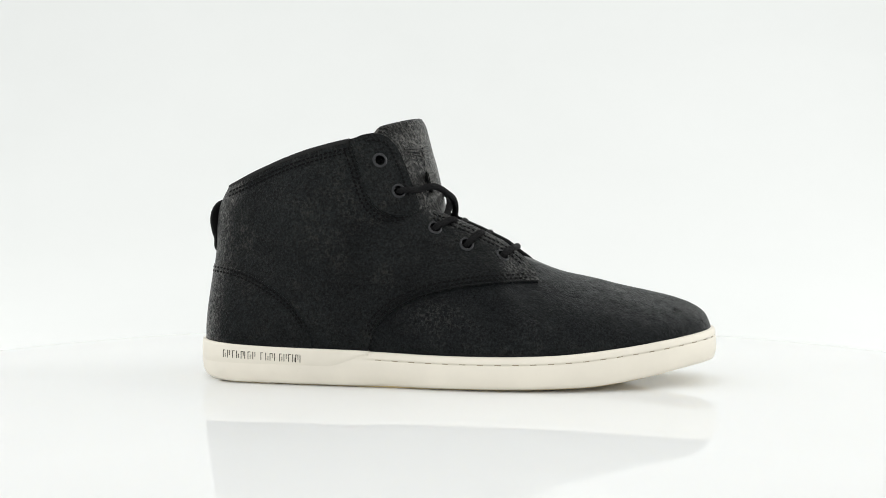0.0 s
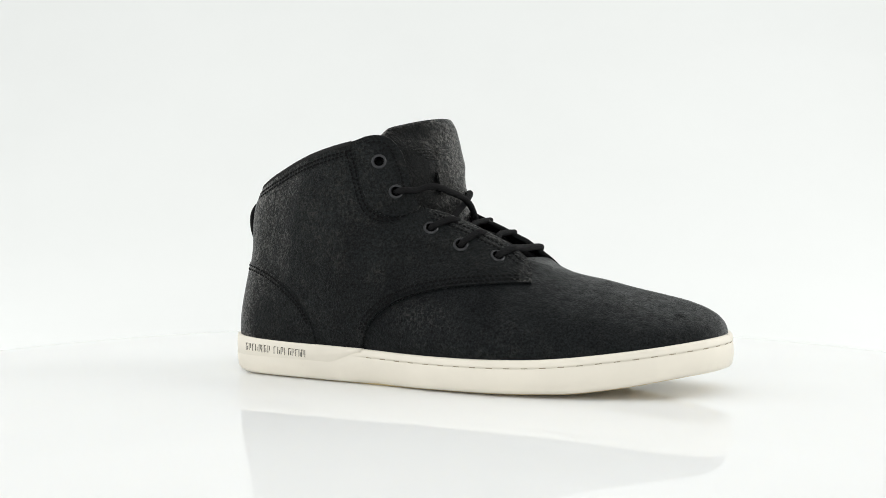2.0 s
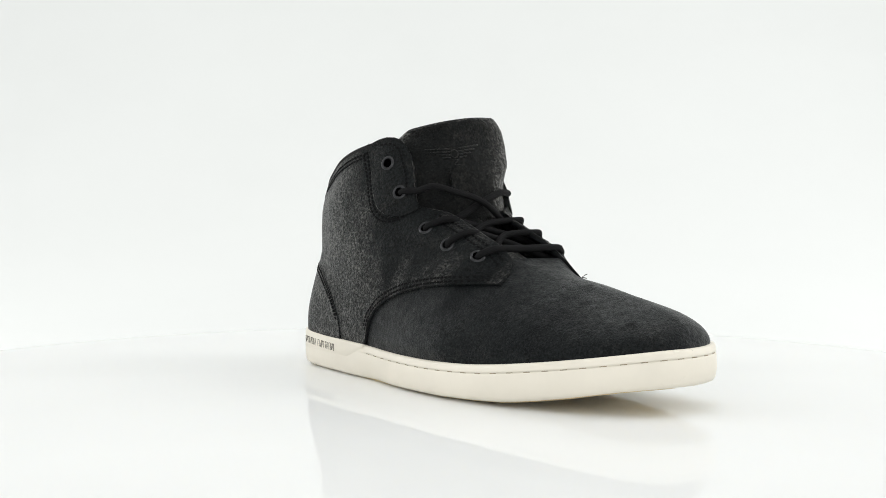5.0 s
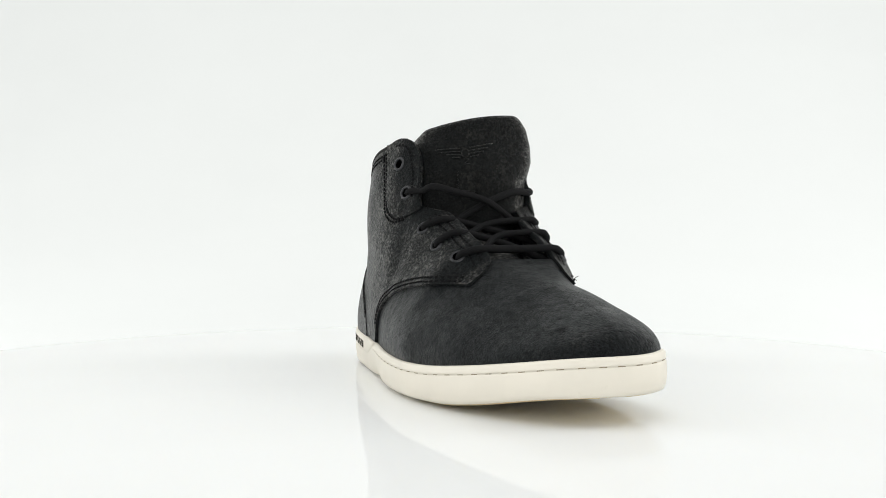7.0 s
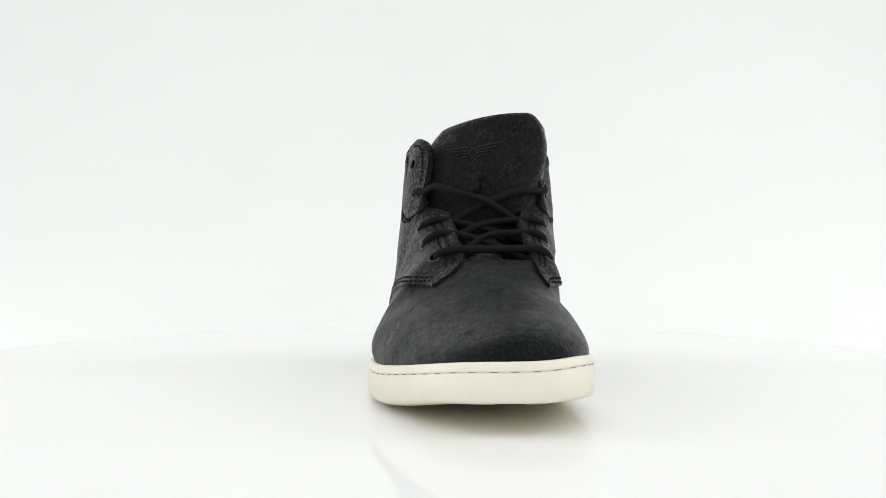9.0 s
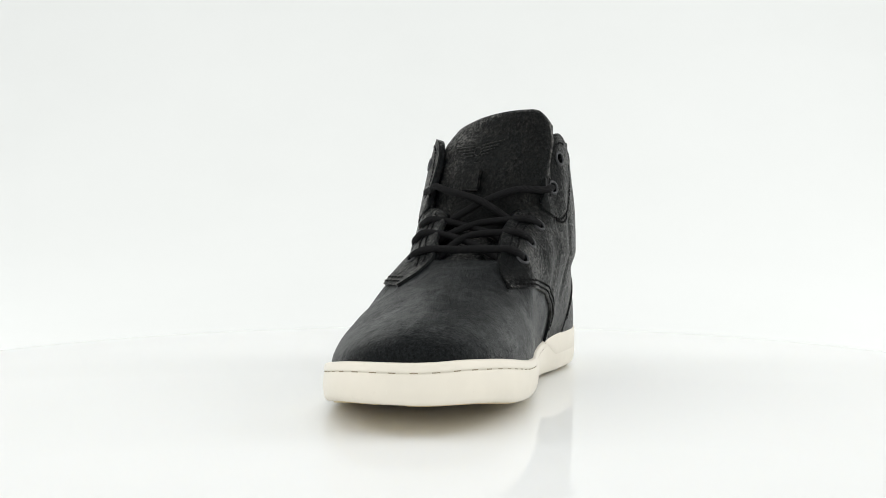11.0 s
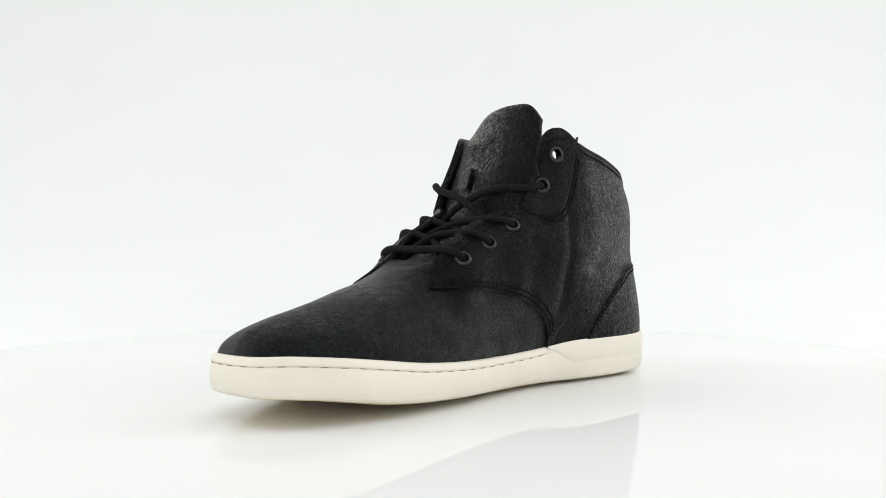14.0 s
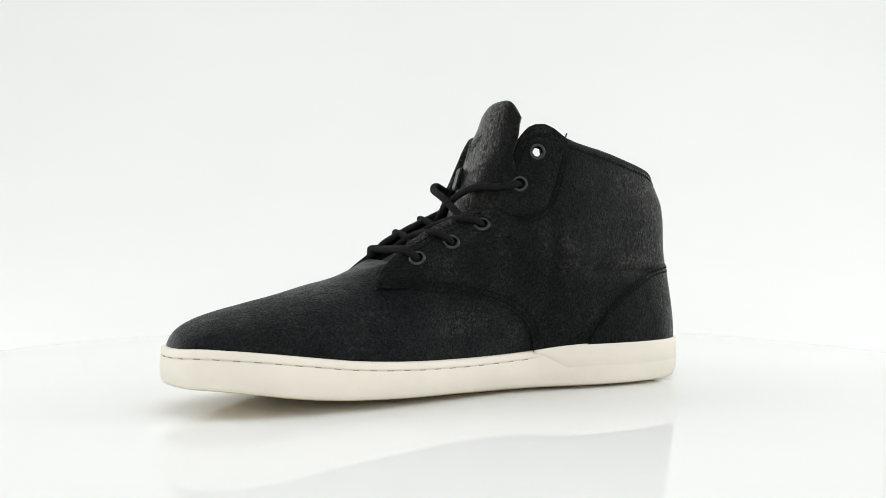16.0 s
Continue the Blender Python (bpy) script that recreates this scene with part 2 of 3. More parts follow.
RIM = {-1: curve([-144, -100, -50, -30, 0, 45, 75, 105, 137, 152, 161], [23.5, 21.5, 20.5, 20.2, 19.3, 19.2, 20.2, 23.2, 27.8, 30.3, 31.8]),
       1: curve([-144, -100, -50, -30, 0, 45, 75, 105, 122, 137, 152, 161], [24.5, 24.5, 24.5, 22.6, 21.5, 22.4, 24.6, 28.5, 30.6, 32.0, 32.6, 31.8])}
UNDER = {-1: curve([-144, -134, -120, -100, -50, 15, 75, 92, 106, 121, 137, 150, 161], [6.0, 2.4, 1.0, 0.8, 0.8, 1.2, 2.2, 3.0, 4.7, 7.1, 10.2, 12.5, 13.8]),
         1: curve([-144, -134, -120, -100, -50, 15, 56, 86, 106, 121, 137, 150, 161], [6.0, 3.0, 2.2, 2.0, 2.4, 3.6, 4.8, 6.6, 8.8, 11.0, 13.0, 13.9, 13.8])}
GROOVE_DROP = 4.3


def sole_point(side, turn):
    return MIDX - HALF * math.cos(turn), (SOLE_OUTER if side < 0 else SOLE_INNER)(turn)


def sole_normal(side, turn):
    e = 0.01
    a, b = sole_point(side, max(turn - e, 0)), sole_point(side, min(turn + e, math.pi))
    if turn < 0.02:
        return Vector((-1, 0, 0))
    if turn > math.pi - 0.02:
        return Vector((1, 0, 0))
    d = Vector((b[0] - a[0], b[1] - a[1], 0)).normalized()
    return Vector((d.y, -d.x, 0)) * (1 if side < 0 else -1)


# upper: two side walls that lean in with height, closing to an arch over the toes
INSET = 2.6
LEAN = curve([20, 35, 49, 63, 80, 94, 102, 108, 114, 119, 150], [0.9, 1.4, 2.8, 4.4, 6.0, 6.8, 8.2, 10.8, 14.0, 16.0, 20.0])
R75 = {-1: curve([-142, -120, -88, -64, -30, -20, 0, 20, 38, 60, 90], [0.80, 0.80, 0.93, 0.96, 0.91, 0.86, 0.64, 0.51, 0.44, 0.06, 0.0]),
       1: curve([-142, -120, -105, -81, -53, -34, -20, 0, 20, 40, 60, 90], [0.85, 0.87, 0.95, 1.14, 1.38, 1.46, 1.40, 1.13, 0.93, 0.86, 0.55, 0.1])}
R130 = {-1: curve([-142, -120, -88, -64, -46, -30, -24, -18, -10, 0, 30], [0.78, 0.80, 0.91, 0.89, 0.78, 0.66, 0.57, 0.47, 0.38, 0.33, 0.28]),
        1: curve([-142, -120, -105, -81, -53, -40, -30, -24, -18, -10, 0, 30], [0.85, 0.93, 1.00, 1.11, 1.27, 1.30, 1.25, 1.14, 1.01, 0.93, 0.88, 0.7])}
RIDGE = curve([-60, 20, 40, 53, 73, 90, 106, 123, 139, 148, 153, 156, 158.4], [110, 82, 75, 70.3, 63.4, 59.7, 55.6, 51.9, 47.9, 44.4, 41.2, 37.6, 31.2])
MIDLINE = curve([-150, -60, 50, 100, 140, 162], [23, 25, 28.5, 38, 41.5, 36])


def upper_xy(side, turn, z):
    u0 = MIDX - (HALF - INSET) * math.cos(turn)
    c = 23 + (MIDLINE(u0) - 23) * smooth(-40, 60, u0)
    rim = (SOLE_OUTER if side < 0 else SOLE_INNER)(turn)
    dev = (rim - c) * (1 - INSET / 46)
    zb = RIM[side](u0) - 1.0
    s = (z - zb) / (75 - zb)
    r75, r130 = R75[side](u0), R130[side](u0)
    if s <= 1:
        s = max(s, 0)
        k = 1 + (r75 - 1) * s + 1.9 * s * (1 - s) ** 2 * max(0.07, 1 - r75)
    else:
        s2 = min((z - 75) / 55, 1.3)
        k = r75 + (r130 - r75) * s2 + 0.10 * s2 * (1 - s2)
    q = min(max((z - zb) / max(RIDGE(u0) - zb, 1.0), 0.0), 1.0)
    full = smooth(55, 125, u0) if side < 0 else smooth(40, 100, u0)
    bend, ease = (2.2 - 0.25 * full, 0.70 + 0.08 * full) if side < 0 else (2.2 + 0.5 * (1 - smooth(70, 105, u0)), 0.50 + 0.10 * smooth(95, 130, u0))
    arch = max(1 - q ** bend, 0) ** ease
    w = smooth(42, 72, u0)
    k = k + (arch - k) * w
    v = c + dev * k
    # facings curl in towards the tongue along their edge
    near = max(COLLAR(u0) - z, 0) * 0.91
    curl = smooth(-13, 3, u0) * (1 - smooth(38, 55, u0))
    v -= side * curl * (17.0 * math.exp(-near / 6.5) - 4.0 * smooth(34, 66, z))
    if side > 0:  # creases of the inner side: one upright, one level above the heel
        v -= 1.3 * math.exp(-((u0 + 37) / 4.5) ** 2) * smooth(38, 58, z) * (1 - smooth(95, 118, z))
        v -= 2.2 * math.exp(-((z - 68 - 0.03 * u0) / 3.8) ** 2) * smooth(-130, -108, u0) * (1 - smooth(-70, -48, u0))
    else:
        v += 0.7 * math.exp(-((z - 62 + 0.25 * (u0 + 100)) / 6) ** 2) * smooth(-125, -105, u0) * (1 - smooth(-80, -50, u0))
    return u0 + LEAN(z) * (1 - smooth(-120, -10, u0)), v


def turn_of(u, z):
    u0 = u
    for _ in range(12):
        u0 = u - LEAN(z) * (1 - smooth(-120, -10, u0))
    return math.acos(min(max((MIDX - u0) / (HALF - INSET), -1), 1))


def upper(side, turn, z, off=0.0):
    """A point of the upper's outside, moved off along the surface normal."""
    p = Vector((*upper_xy(side, turn, z), z))
    if off == 0:
        return p
    return p + upper_normal(side, turn, z) * off


def upper_normal(side, turn, z):
    if turn < 0.03:
        return Vector((-1, 0, 0.05)).normalized()
    e = 0.012
    a, b = upper_xy(side, max(turn - e, 0), z), upper_xy(side, min(turn + e, math.pi), z)
    c, d = upper_xy(side, turn, z - 0.8), upper_xy(side, turn, z + 0.8)
    n = Vector((b[0] - a[0], b[1] - a[1], 0)).cross(Vector((d[0] - c[0], d[1] - c[1], 1.6))).normalized()
    return n if n.y * side > 0 or (abs(n.y) < 0.3 and n.x * (1 if turn > 1.5 else -1) > 0) else -n


def on_side(side, u, z, off=0.0):
    return upper(side, turn_of(u, z), z, off)


# outlines of the panels, along the shoe
COLLAR = line([-150, -128, -122, -116, -104, -87, -70, -53, -45, -40, -35, -30, -27, -24, -20.6, -15.7, -11.5, -9.2, -4.4, 3.7, 21.4, 37.3, 50, 55.7, 58.8, 60],
              [114, 114, 114.6, 116.4, 121.2, 127.5, 132.8, 137.2, 139.2, 141.4, 142.3, 142.0, 140.5, 137, 131.8, 120.6, 109.4, 101.4, 99.4, 96.5, 89, 81, 71.0, 65, 59.0, 58])
QUARTER_LOW = curve([-33.5, -32.5, -30, -24.5, -14.7, -1.7, 14.2, 30, 45, 60], [18, 22, 30.2, 38.2, 45.6, 51.2, 55.1, 57.1, 58.0, 58.0])
COUNTER = curve([-150, -129, -120, -109, -98, -88, -79, -72, -68, -65], [67.5, 67.2, 66.1, 63, 58.6, 53.2, 46.3, 38, 31, 22])
PANEL_LOW = curve([-47.6, -42, -37, -32, -25.5, -19, -11, -8], [140, 125.6, 111, 101.5, 96.6, 94.9, 96.6, 99])
EYELETS = {-1: [(-30.2, 126.7), (-19.8, 109.2), (0.8, 88.2), (18.6, 79.0), (38.4, 72.4)],
           1: [(-29.6, 128.8), (-20.0, 111.6), (0.9, 89.9), (18.5, 80.8), (38.1, 72.6)]}


def patch(side, u_from, u_to, low, top, columns, rows, off, thick, holes=()):
    """A panel of leather on one side of the upper, with its thickness and real holes."""
    turn_a, turn_b = turn_of(u_from, max(low(u_from), 24)), turn_of(u_to, max(low(u_to), 24))
    outer, inner, keep = [], [], []
    lift = 1.5 if side > 0 else 0.0
    for i in range(columns + 1):
        u = MIDX - (HALF - INSET) * math.cos(turn_a + (turn_b - turn_a) * i / columns)
        fade = 1 - smooth(-120, -10, u)
        lo, hi = low(u), top(u)
        for _ in range(8):
            ul, uh = u + LEAN(lo) * fade, u + LEAN(hi) * fade
            lo = low(ul)
            hi = max(top(uh) + lift * smooth(25, -20, uh) * smooth(-60, -40, uh), lo + 0.05)
        for k in range(rows + 1):
            z = lo + (hi - lo) * k / rows
            turn = math.acos(min(max((MIDX - u) / (HALF - INSET), -1), 1))
            p = Vector((*upper_xy(side, turn, z), z))
            n = upper_normal(side, turn, z)
            outer.append(p + n * off)
            inner.append(p + n * (off - thick))
    n1 = rows + 1
    for i in range(columns):
        for k in range(rows):
            q = (i * n1 + k, i * n1 + k + 1, (i + 1) * n1 + k + 1, (i + 1) * n1 + k)
            c = sum((outer[j] for j in q), Vector()) / 4
            if all((c - h).length > 3.0 for h in holes):
                keep.append(q)
    edges = {}
    for q in keep:
        for a, b in zip(q, q[1:] + q[:1]):
            edges[(a, b)] = 1
    m = len(outer)
    faces = list(keep) + [tuple(j + m for j in q[::-1]) for q in keep]
    for a, b in edges:
        if (b, a) not in edges:
            faces.append((b, a, a + m, b + m))
    return outer + inner, faces


def stitches(side, points, off, pitch=2.6, length=1.6, width=1.0):
    """Small raised threads along a line given by (x, z) stations."""
    pts = spline(points, 400)
    run = np.concatenate([[0], np.cumsum(np.linalg.norm(np.diff(pts, axis=0), axis=1))])
    out = []
    for s in np.arange(0.6, run[-1] - length, pitch):
        ends = [[np.interp(s + d, run, pts[:, k]) for k in (0, 1)] for d in (0, length)]
        a, b = on_side(side, *ends[0], off), on_side(side, *ends[1], off)
        n = upper_normal(side, turn_of(*ends[0]), ends[0][1])
        t = (b - a)
        if t.length < 0.1:
            continue
        t.normalize()
        out.append(box_bar((a + b) / 2, t, n.cross(t).normalized(), n, length, width, 0.5))
    return joined(out)


# ---------------------------------------------------------------- the shoe
def build_shoe():
    shoe = tagged(new("high_top_shoe"), "black worn leather high-top shoe with cream rubber sole on glossy turntable", "shoe")
    steps = [math.pi * i / 150 for i in range(151)]

    # --- sole: side wall with a stitched groove, closed above and below
    verts = []
    for side in (-1, 1):
        for turn in steps:
            u, v = sole_point(side, turn)
            n = sole_normal(side, turn)
            lo, hi = UNDER[side](u), RIM[side](u)
            g, gd = hi - GROOVE_DROP, 0.95 * smooth(-38, -28, u)
            bulge = 0.5
            cut = 2.6 * math.exp(-((u + 22) / 17) ** 2) if side < 0 else 1.2 * math.exp(-((u + 10) / 25) ** 2)
            for off, z in ((-7 - cut, lo), (-2.6 - cut, lo), (-1.1 - cut, lo + 0.7), (-0.2 - 0.8 * cut, lo + 2.4), (bulge - 0.4 * cut, (lo + g) / 2), (0.1, g - 1.0), (-0.05, g - 0.45),
                           (-gd, g), (-0.1, g + 0.45), (-0.05, g + 1.1), (-0.35, hi - 1.0), (-1.1, hi - 0.25), (-2.2, hi), (-7, hi - 0.6)):
                verts.append(Vector((u, v, z)) + n * off)
    rows = 14
    ns = len(steps)
    faces = []
    for sd in range(2):
        for i in range(ns - 1):
            for r in range(rows - 1):
                a = (sd * ns + i) * rows + r
                faces.append((a, a + 1, a + rows + 1, a + rows))
    for i in range(ns - 1):
        for r in (0, rows - 1):
            a, b = i * rows + r, (ns + i) * rows + r
            faces.append((a, a + rows, b + rows, b))
    sole = part("sole", mesh_of("sole", verts, faces, RUBBER), shoe, "cream rubber cupsole with a stitched groove")
    tidy = bmesh.new()
    tidy.from_mesh(sole.data)
    bmesh.ops.remove_doubles(tidy, verts=tidy.verts, dist=0.00002)
    bmesh.ops.recalc_face_normals(tidy, faces=tidy.faces)
    tidy.to_mesh(sole.data)
    tidy.free()

    # outsole under it
    verts, faces = [], []
    for side in (-1, 1):
        for turn in steps[4:-4:2]:
            u, v = sole_point(side, turn)
            n = sole_normal(side, turn)
            for off, dz in ((-4.6, 0.3), (-5.0, -0.7), (-6.5, -0.8)):
                verts.append(Vector((u, v, UNDER[side](u) + dz)) + n * off)
    m = len(verts) // 6
    for sd in range(2):
        for i in range(m - 1):
            for r in range(2):
                a = (sd * m + i) * 3 + r
                faces.append((a, a + 1, a + 4, a + 3))
    for i in range(m - 1):
        a, b = i * 3 + 2, (m + i) * 3 + 2
        faces.append((a, a + 3, b + 3, b))
    part("outsole", mesh_of("outsole", verts, faces, TREAD), shoe, "tan rubber outsole")

    # heel wrap band on the sole
    def wrap_height(side, u):
        front = -33.0
        lo = 11.6 + (RIM[side](u) - 12.6) * smooth(front - 24, front + 1, u) * 0.95
        return lo, RIM[side](u) + 0.45
    strip = [(-1, t) for t in steps[::-1]] + [(1, t) for t in steps[1:]]
    strip = [(s, t) for s, t in strip if sole_point(s, t)[0] < -32.5]
    verts, faces = [], []
    for s, t in strip:
        u, v = sole_point(s, t)
        n = sole_normal(s, t)
        lo, hi = wrap_height(s, u)
        mid = (lo + hi) / 2
        for off, z in ((-0.1, lo - 0.5), (0.42, lo + 0.25), (0.50, mid), (0.30, hi - 1.2), (0.1, hi - 0.3), (-1.2, hi), (-3.0, hi - 0.3)):
            verts.append(Vector((u, v, z)) + n * off)
    for i in range(len(strip) - 1):
        for r in range(6):
            a = i * 7 + r
            faces.append((a, a + 1, a + 8, a + 7))
    faces += [tuple(range(7)), tuple(range(len(verts) - 7, len(verts)))[::-1]]
    wrap = part("heel_wrap", mesh_of("heel_wrap", verts, faces, RUBBER), sole, "smooth cream heel band with dark print")

    # printed word mark on the heel wrap, drawn as plain strokes
    cells = [0.4, 3.3, 6.4, 9.0, 11.9, 14.2, 16.2, 19.2, 24.2, 27.2, 29.8, 32.6, 35.6, 38.2, 41.0, 43.4, 45.2, 47.8]
    for j, c in enumerate(cells):
        u = -120.3 + c
        turn = math.acos((MIDX - u) / HALF)
        x, y = sole_point(-1, turn)
        n = sole_normal(-1, turn)
        tan = n.cross(Vector((0, 0, -1))).normalized()
        tan = tan if tan.x > 0 else -tan
        z = 16.9 - 1.5 * c / 48
        pos = Vector((x, y, z)) + n * 0.52
        bars = [box_bar(pos, tan, (0, 0, 1), n, 0.36, 4.3, 0.25)]
        if j % 3 != 2:
            bars.append(box_bar(pos + tan * 1.35 + Vector((0, 0, (-0.8, 0.7, 0)[j % 3])), tan, (0, 0, 1), n, 0.33, (2.4, 2.8, 4.2)[j % 3], 0.25))
        if j % 2 == 0:
            bars.append(box_bar(pos + tan * 0.7 + Vector((0, 0, 1.95)), tan, (0, 0, 1), n, 1.4, 0.34, 0.25))
        v, f = joined(bars)
        part("print_mark", mesh_of("print_mark", v, f, PRINT, smooth=False), wrap)

    # long stitches lying in the groove
    def groove_stitches(side):
        turns = [t for t in np.linspace(0, math.pi, 1500) if sole_point(side, t)[0] > -30]
        path = np.array([sole_point(side, t) for t in turns])
        run = np.concatenate([[0], np.cumsum(np.linalg.norm(np.diff(path, axis=0), axis=1))])
        for d in np.arange(3, run[-1] - 2, 9.6):
            turn = float(np.interp(d, run, turns))
            x, y = sole_point(side, turn)
            n = sole_normal(side, turn)
            slope = (RIM[side](x + 2) - RIM[side](x - 2)) / 4
            tan = Vector((-n.y, n.x, 0))
            along = Vector((tan.x, tan.y, slope * tan.x)).normalized()
            z = RIM[side](x) - GROOVE_DROP
            v, f = box_bar(Vector((x, y, z)) - n * 0.5, along, n.cross(along), n, 3.4, 0.32, 0.36)
            part("groove_stitch", mesh_of("groove_stitch", v, f, GROOVE, smooth=False), sole)
    groove_stitches(-1)
    groove_stitches(1)

    # --- insole
    verts, faces = [], []
    at_z = 27.0
    turns = [t for t in steps[2:-30:2]]
    for t in turns:
        a, b = upper(-1, t, at_z, -4.5), upper(1, t, at_z, -4.5)
        for k in range(9):
            w = k / 8
            verts.append(a.lerp(b, w) + Vector((0, 0, 2.5 * (2 * w - 1) ** 2)))
    for i in range(len(turns) - 1):
        faces += [(i * 9 + k, i * 9 + k + 1, i * 9 + k + 10, i * 9 + k + 9) for k in range(8)]
    part("insole", mesh_of("insole", verts, faces, LINING), shoe, "dark textile insole")

    # --- vamp: toe box, one arched sheet over both sides
    verts, faces = [], []
    cols = [turn_of(-44, 24) + (math.pi - turn_of(-44, 24)) * i / 120 for i in range(121)]
    nr = 26
    for turn in cols:
        u0 = MIDX - (HALF - INSET) * math.cos(turn)
        for r in range(2 * nr + 1):
            side = -1 if r <= nr else 1
            k = r if r <= nr else 2 * nr - r
            zb = RIM[side](u0) - 2.5
            top = RIDGE(u0) - 12 * (1 - smooth(38, 48, u0))
            q = math.sin(math.pi / 2 * k / nr)
            verts.append(upper(side, turn, zb + (max(top, zb + 0.3) - zb) * q))
    w = 2 * nr + 1
    for i in range(len(cols) - 1):
        u0 = MIDX - (HALF - INSET) * math.cos(cols[i])
        for r in range(2 * nr):
            if u0 < 48 and r in (nr - 1, nr):
                continue
            a = i * w + r
            faces.append((a, a + 1, a + w + 1, a + w))
    part("vamp", mesh_of("vamp", verts, faces, VAMP), shoe, "smooth black leather toe vamp with scuffed tip")

    # --- quarters, with facings, panels and counters
    for side, hide in ((-1, OUTER_LEATHER), (1, INNER_LEATHER)):

        def collar(u, side=side):
            return COLLAR(u) - (3.0 * (1 - smooth(-46, -33, u)) * smooth(-95, -50, u) - 1.8 * smooth(-128, -112, u) * (1 - smooth(-105, -85, u)) - 2.4 * math.exp(-((u + 117) / 11) ** 2) if side > 0 else 0.0)
        holes = [on_side(side, u, z, 1.6) for u, z in EYELETS[side]]

        def low(u, side=side):
            return RIM[side](u) - 2.0 if u < -33.5 else QUARTER_LOW(u)
        v, f = patch(side, -141.0, 59.5, low, collar, 190, 90, 1.6, 3.2, holes)
        quarter = part("quarter", mesh_of("quarter", v, f, hide), shoe, "black worn nubuck leather side quarter")
        v, f = patch(side, -47.4, -8.2, PANEL_LOW, collar, 44, 44, 2.5, 1.9, [on_side(side, u, z, 2.5) for u, z in EYELETS[side]])
        part("eyestay", mesh_of("eyestay", v, f, hide), quarter, "upper eyelet tab with doubled seams")
        v, f = patch(side, -141.2, -65.2, lambda u, side=side: RIM[side](u) + 0.3, lambda u: COUNTER(u), 60, 26, 2.05, 1.2)
        part("heel_counter", mesh_of("heel_counter", v, f, hide), quarter)
        # seams
        c_line = [(u, COUNTER(u)) for u in np.linspace(-134, -70, 9)]
        rows_of = [([(u, z - 1.6) for u, z in c_line], 2.15), ([(u, z - 3.9) for u, z in c_line], 2.15)]
        q_line = [(u, QUARTER_LOW(u)) for u in (-31, -28, -24.5, -18, -10, 0, 14, 30, 45, 55)]
        rows_of += [([(u - 1.3, z + 1.5) for u, z in q_line], 1.7), ([(u - 3.2, z + 3.6) for u, z in q_line], 1.7)]
        rows_of += [([(u, collar(u) - d) for u in (-122, -112, -100, -87, -70, -53, -47)], 1.7) for d in ((5.0, 7.4) if side < 0 else (3.6,))]
        p_line = [(u, PANEL_LOW(u)) for u in (-46 if side < 0 else -43.6, -42, -37, -32, -25.5, -19, -11)]
        rows_of += [([(u - 1.6, z - 1.2) for u, z in p_line], 1.8), ([(u - 3.6, z - 2.8) for u, z in p_line], 1.8)]
        rows_of += [([(-38, 137.5), (-31, 138.0), (-26.5, 134.5), (-22.8, 127), (-18.4, 117), (-14, 105.5)], 2.65)]
        rows_of += [([(u, COLLAR(u) - d) for u in (-2, 4, 12, 21, 30, 37.3, 45, 50)], 1.7) for d in (2.6, 4.8)]
        for pts, off in rows_of:
            v, f = stitches(side, pts, off)
            part("seam_stitching", mesh_of("seam_stitching", v, f, THREAD, smooth=False), quarter)
        # rolled collar edge
        pts = [on_side(side, u, collar(u) - 0.8, 0.2) for u in np.linspace(-47, -127.6, 40)]
        v, f = tube(pts, 1.8, 8, 1.0)
        part("collar_edge", mesh_of("collar_edge", v, f, EDGE), quarter)
        # eyelets
        for (u, z), hole in zip(EYELETS[side], holes):
            n = upper_normal(side, turn_of(u, z), z)
            a = n.orthogonal().normalized()
            b = n.cross(a)
            base = on_side(side, u, z, 2.55 if z > 100 else 1.65)
            v, f = [], []
            seg, prof = 32, [(2.6, -3.4), (2.6, -0.3), (2.75, 0.25), (3.2, 0.62), (3.9, 0.5), (4.35, -0.1)]
            for i in range(seg):
                d = a * math.cos(2 * math.pi * i / seg) + b * math.sin(2 * math.pi * i / seg)
                v += [base + d * r + n * h for r, h in prof]
            k = len(prof)
            f = [(i * k + j, ((i + 1) % seg) * k + j, ((i + 1) % seg) * k + j + 1, i * k + j + 1) for i in range(seg) for j in range(k - 1)]
            part("eyelet", mesh_of("eyelet", v, f, METAL), quarter, "dark gunmetal eyelet ring")

    # loose thread ends
    for side, u, z, ends in ((1, 57, 59.5, ((3.5, 1.5, 2.5), (4.2, 0.2, 0.2))), (1, -46, 135.9, ((-0.6, 0.2, 0.7),)), (-1, -7, 102.0, ((1.0, -0.3, -3.0),))):
        root = on_side(side, u, z, 1.5)
        for d in ends:
            v, f = tube(spline([root, root + Vector(d) * 0.5 + Vector((0, 0, 0.5)), root + Vector(d)], 8), 0.22, 5)
            part("loose_thread", mesh_of("loose_thread", v, f, THREAD), shoe, "frayed black thread end")

    # --- heel pull tab
    prof = [(-132.5, 74.0), (-135.6, 77.5), (-135.8, 83.0), (-137.2, 87.0), (-138.3, 93.5), (-137.3, 99.5), (-134.0, 104.0), (-128.0, 106.5)]
    pts = spline(prof, 22)
    verts, faces = [], []
    for i, (x, z) in enumerate(pts):
        t = pts[min(i + 1, 21)] - pts[max(i - 1, 0)]
        t = t / np.linalg.norm(t)
        nx, nz = -t[1], t[0]
        for y, th in ((9, 0.3), (10, 0.9), (19, 1.0), (28, 0.9), (29, 0.3)):
            verts.append((x + nx * th, y, z + nz * th))
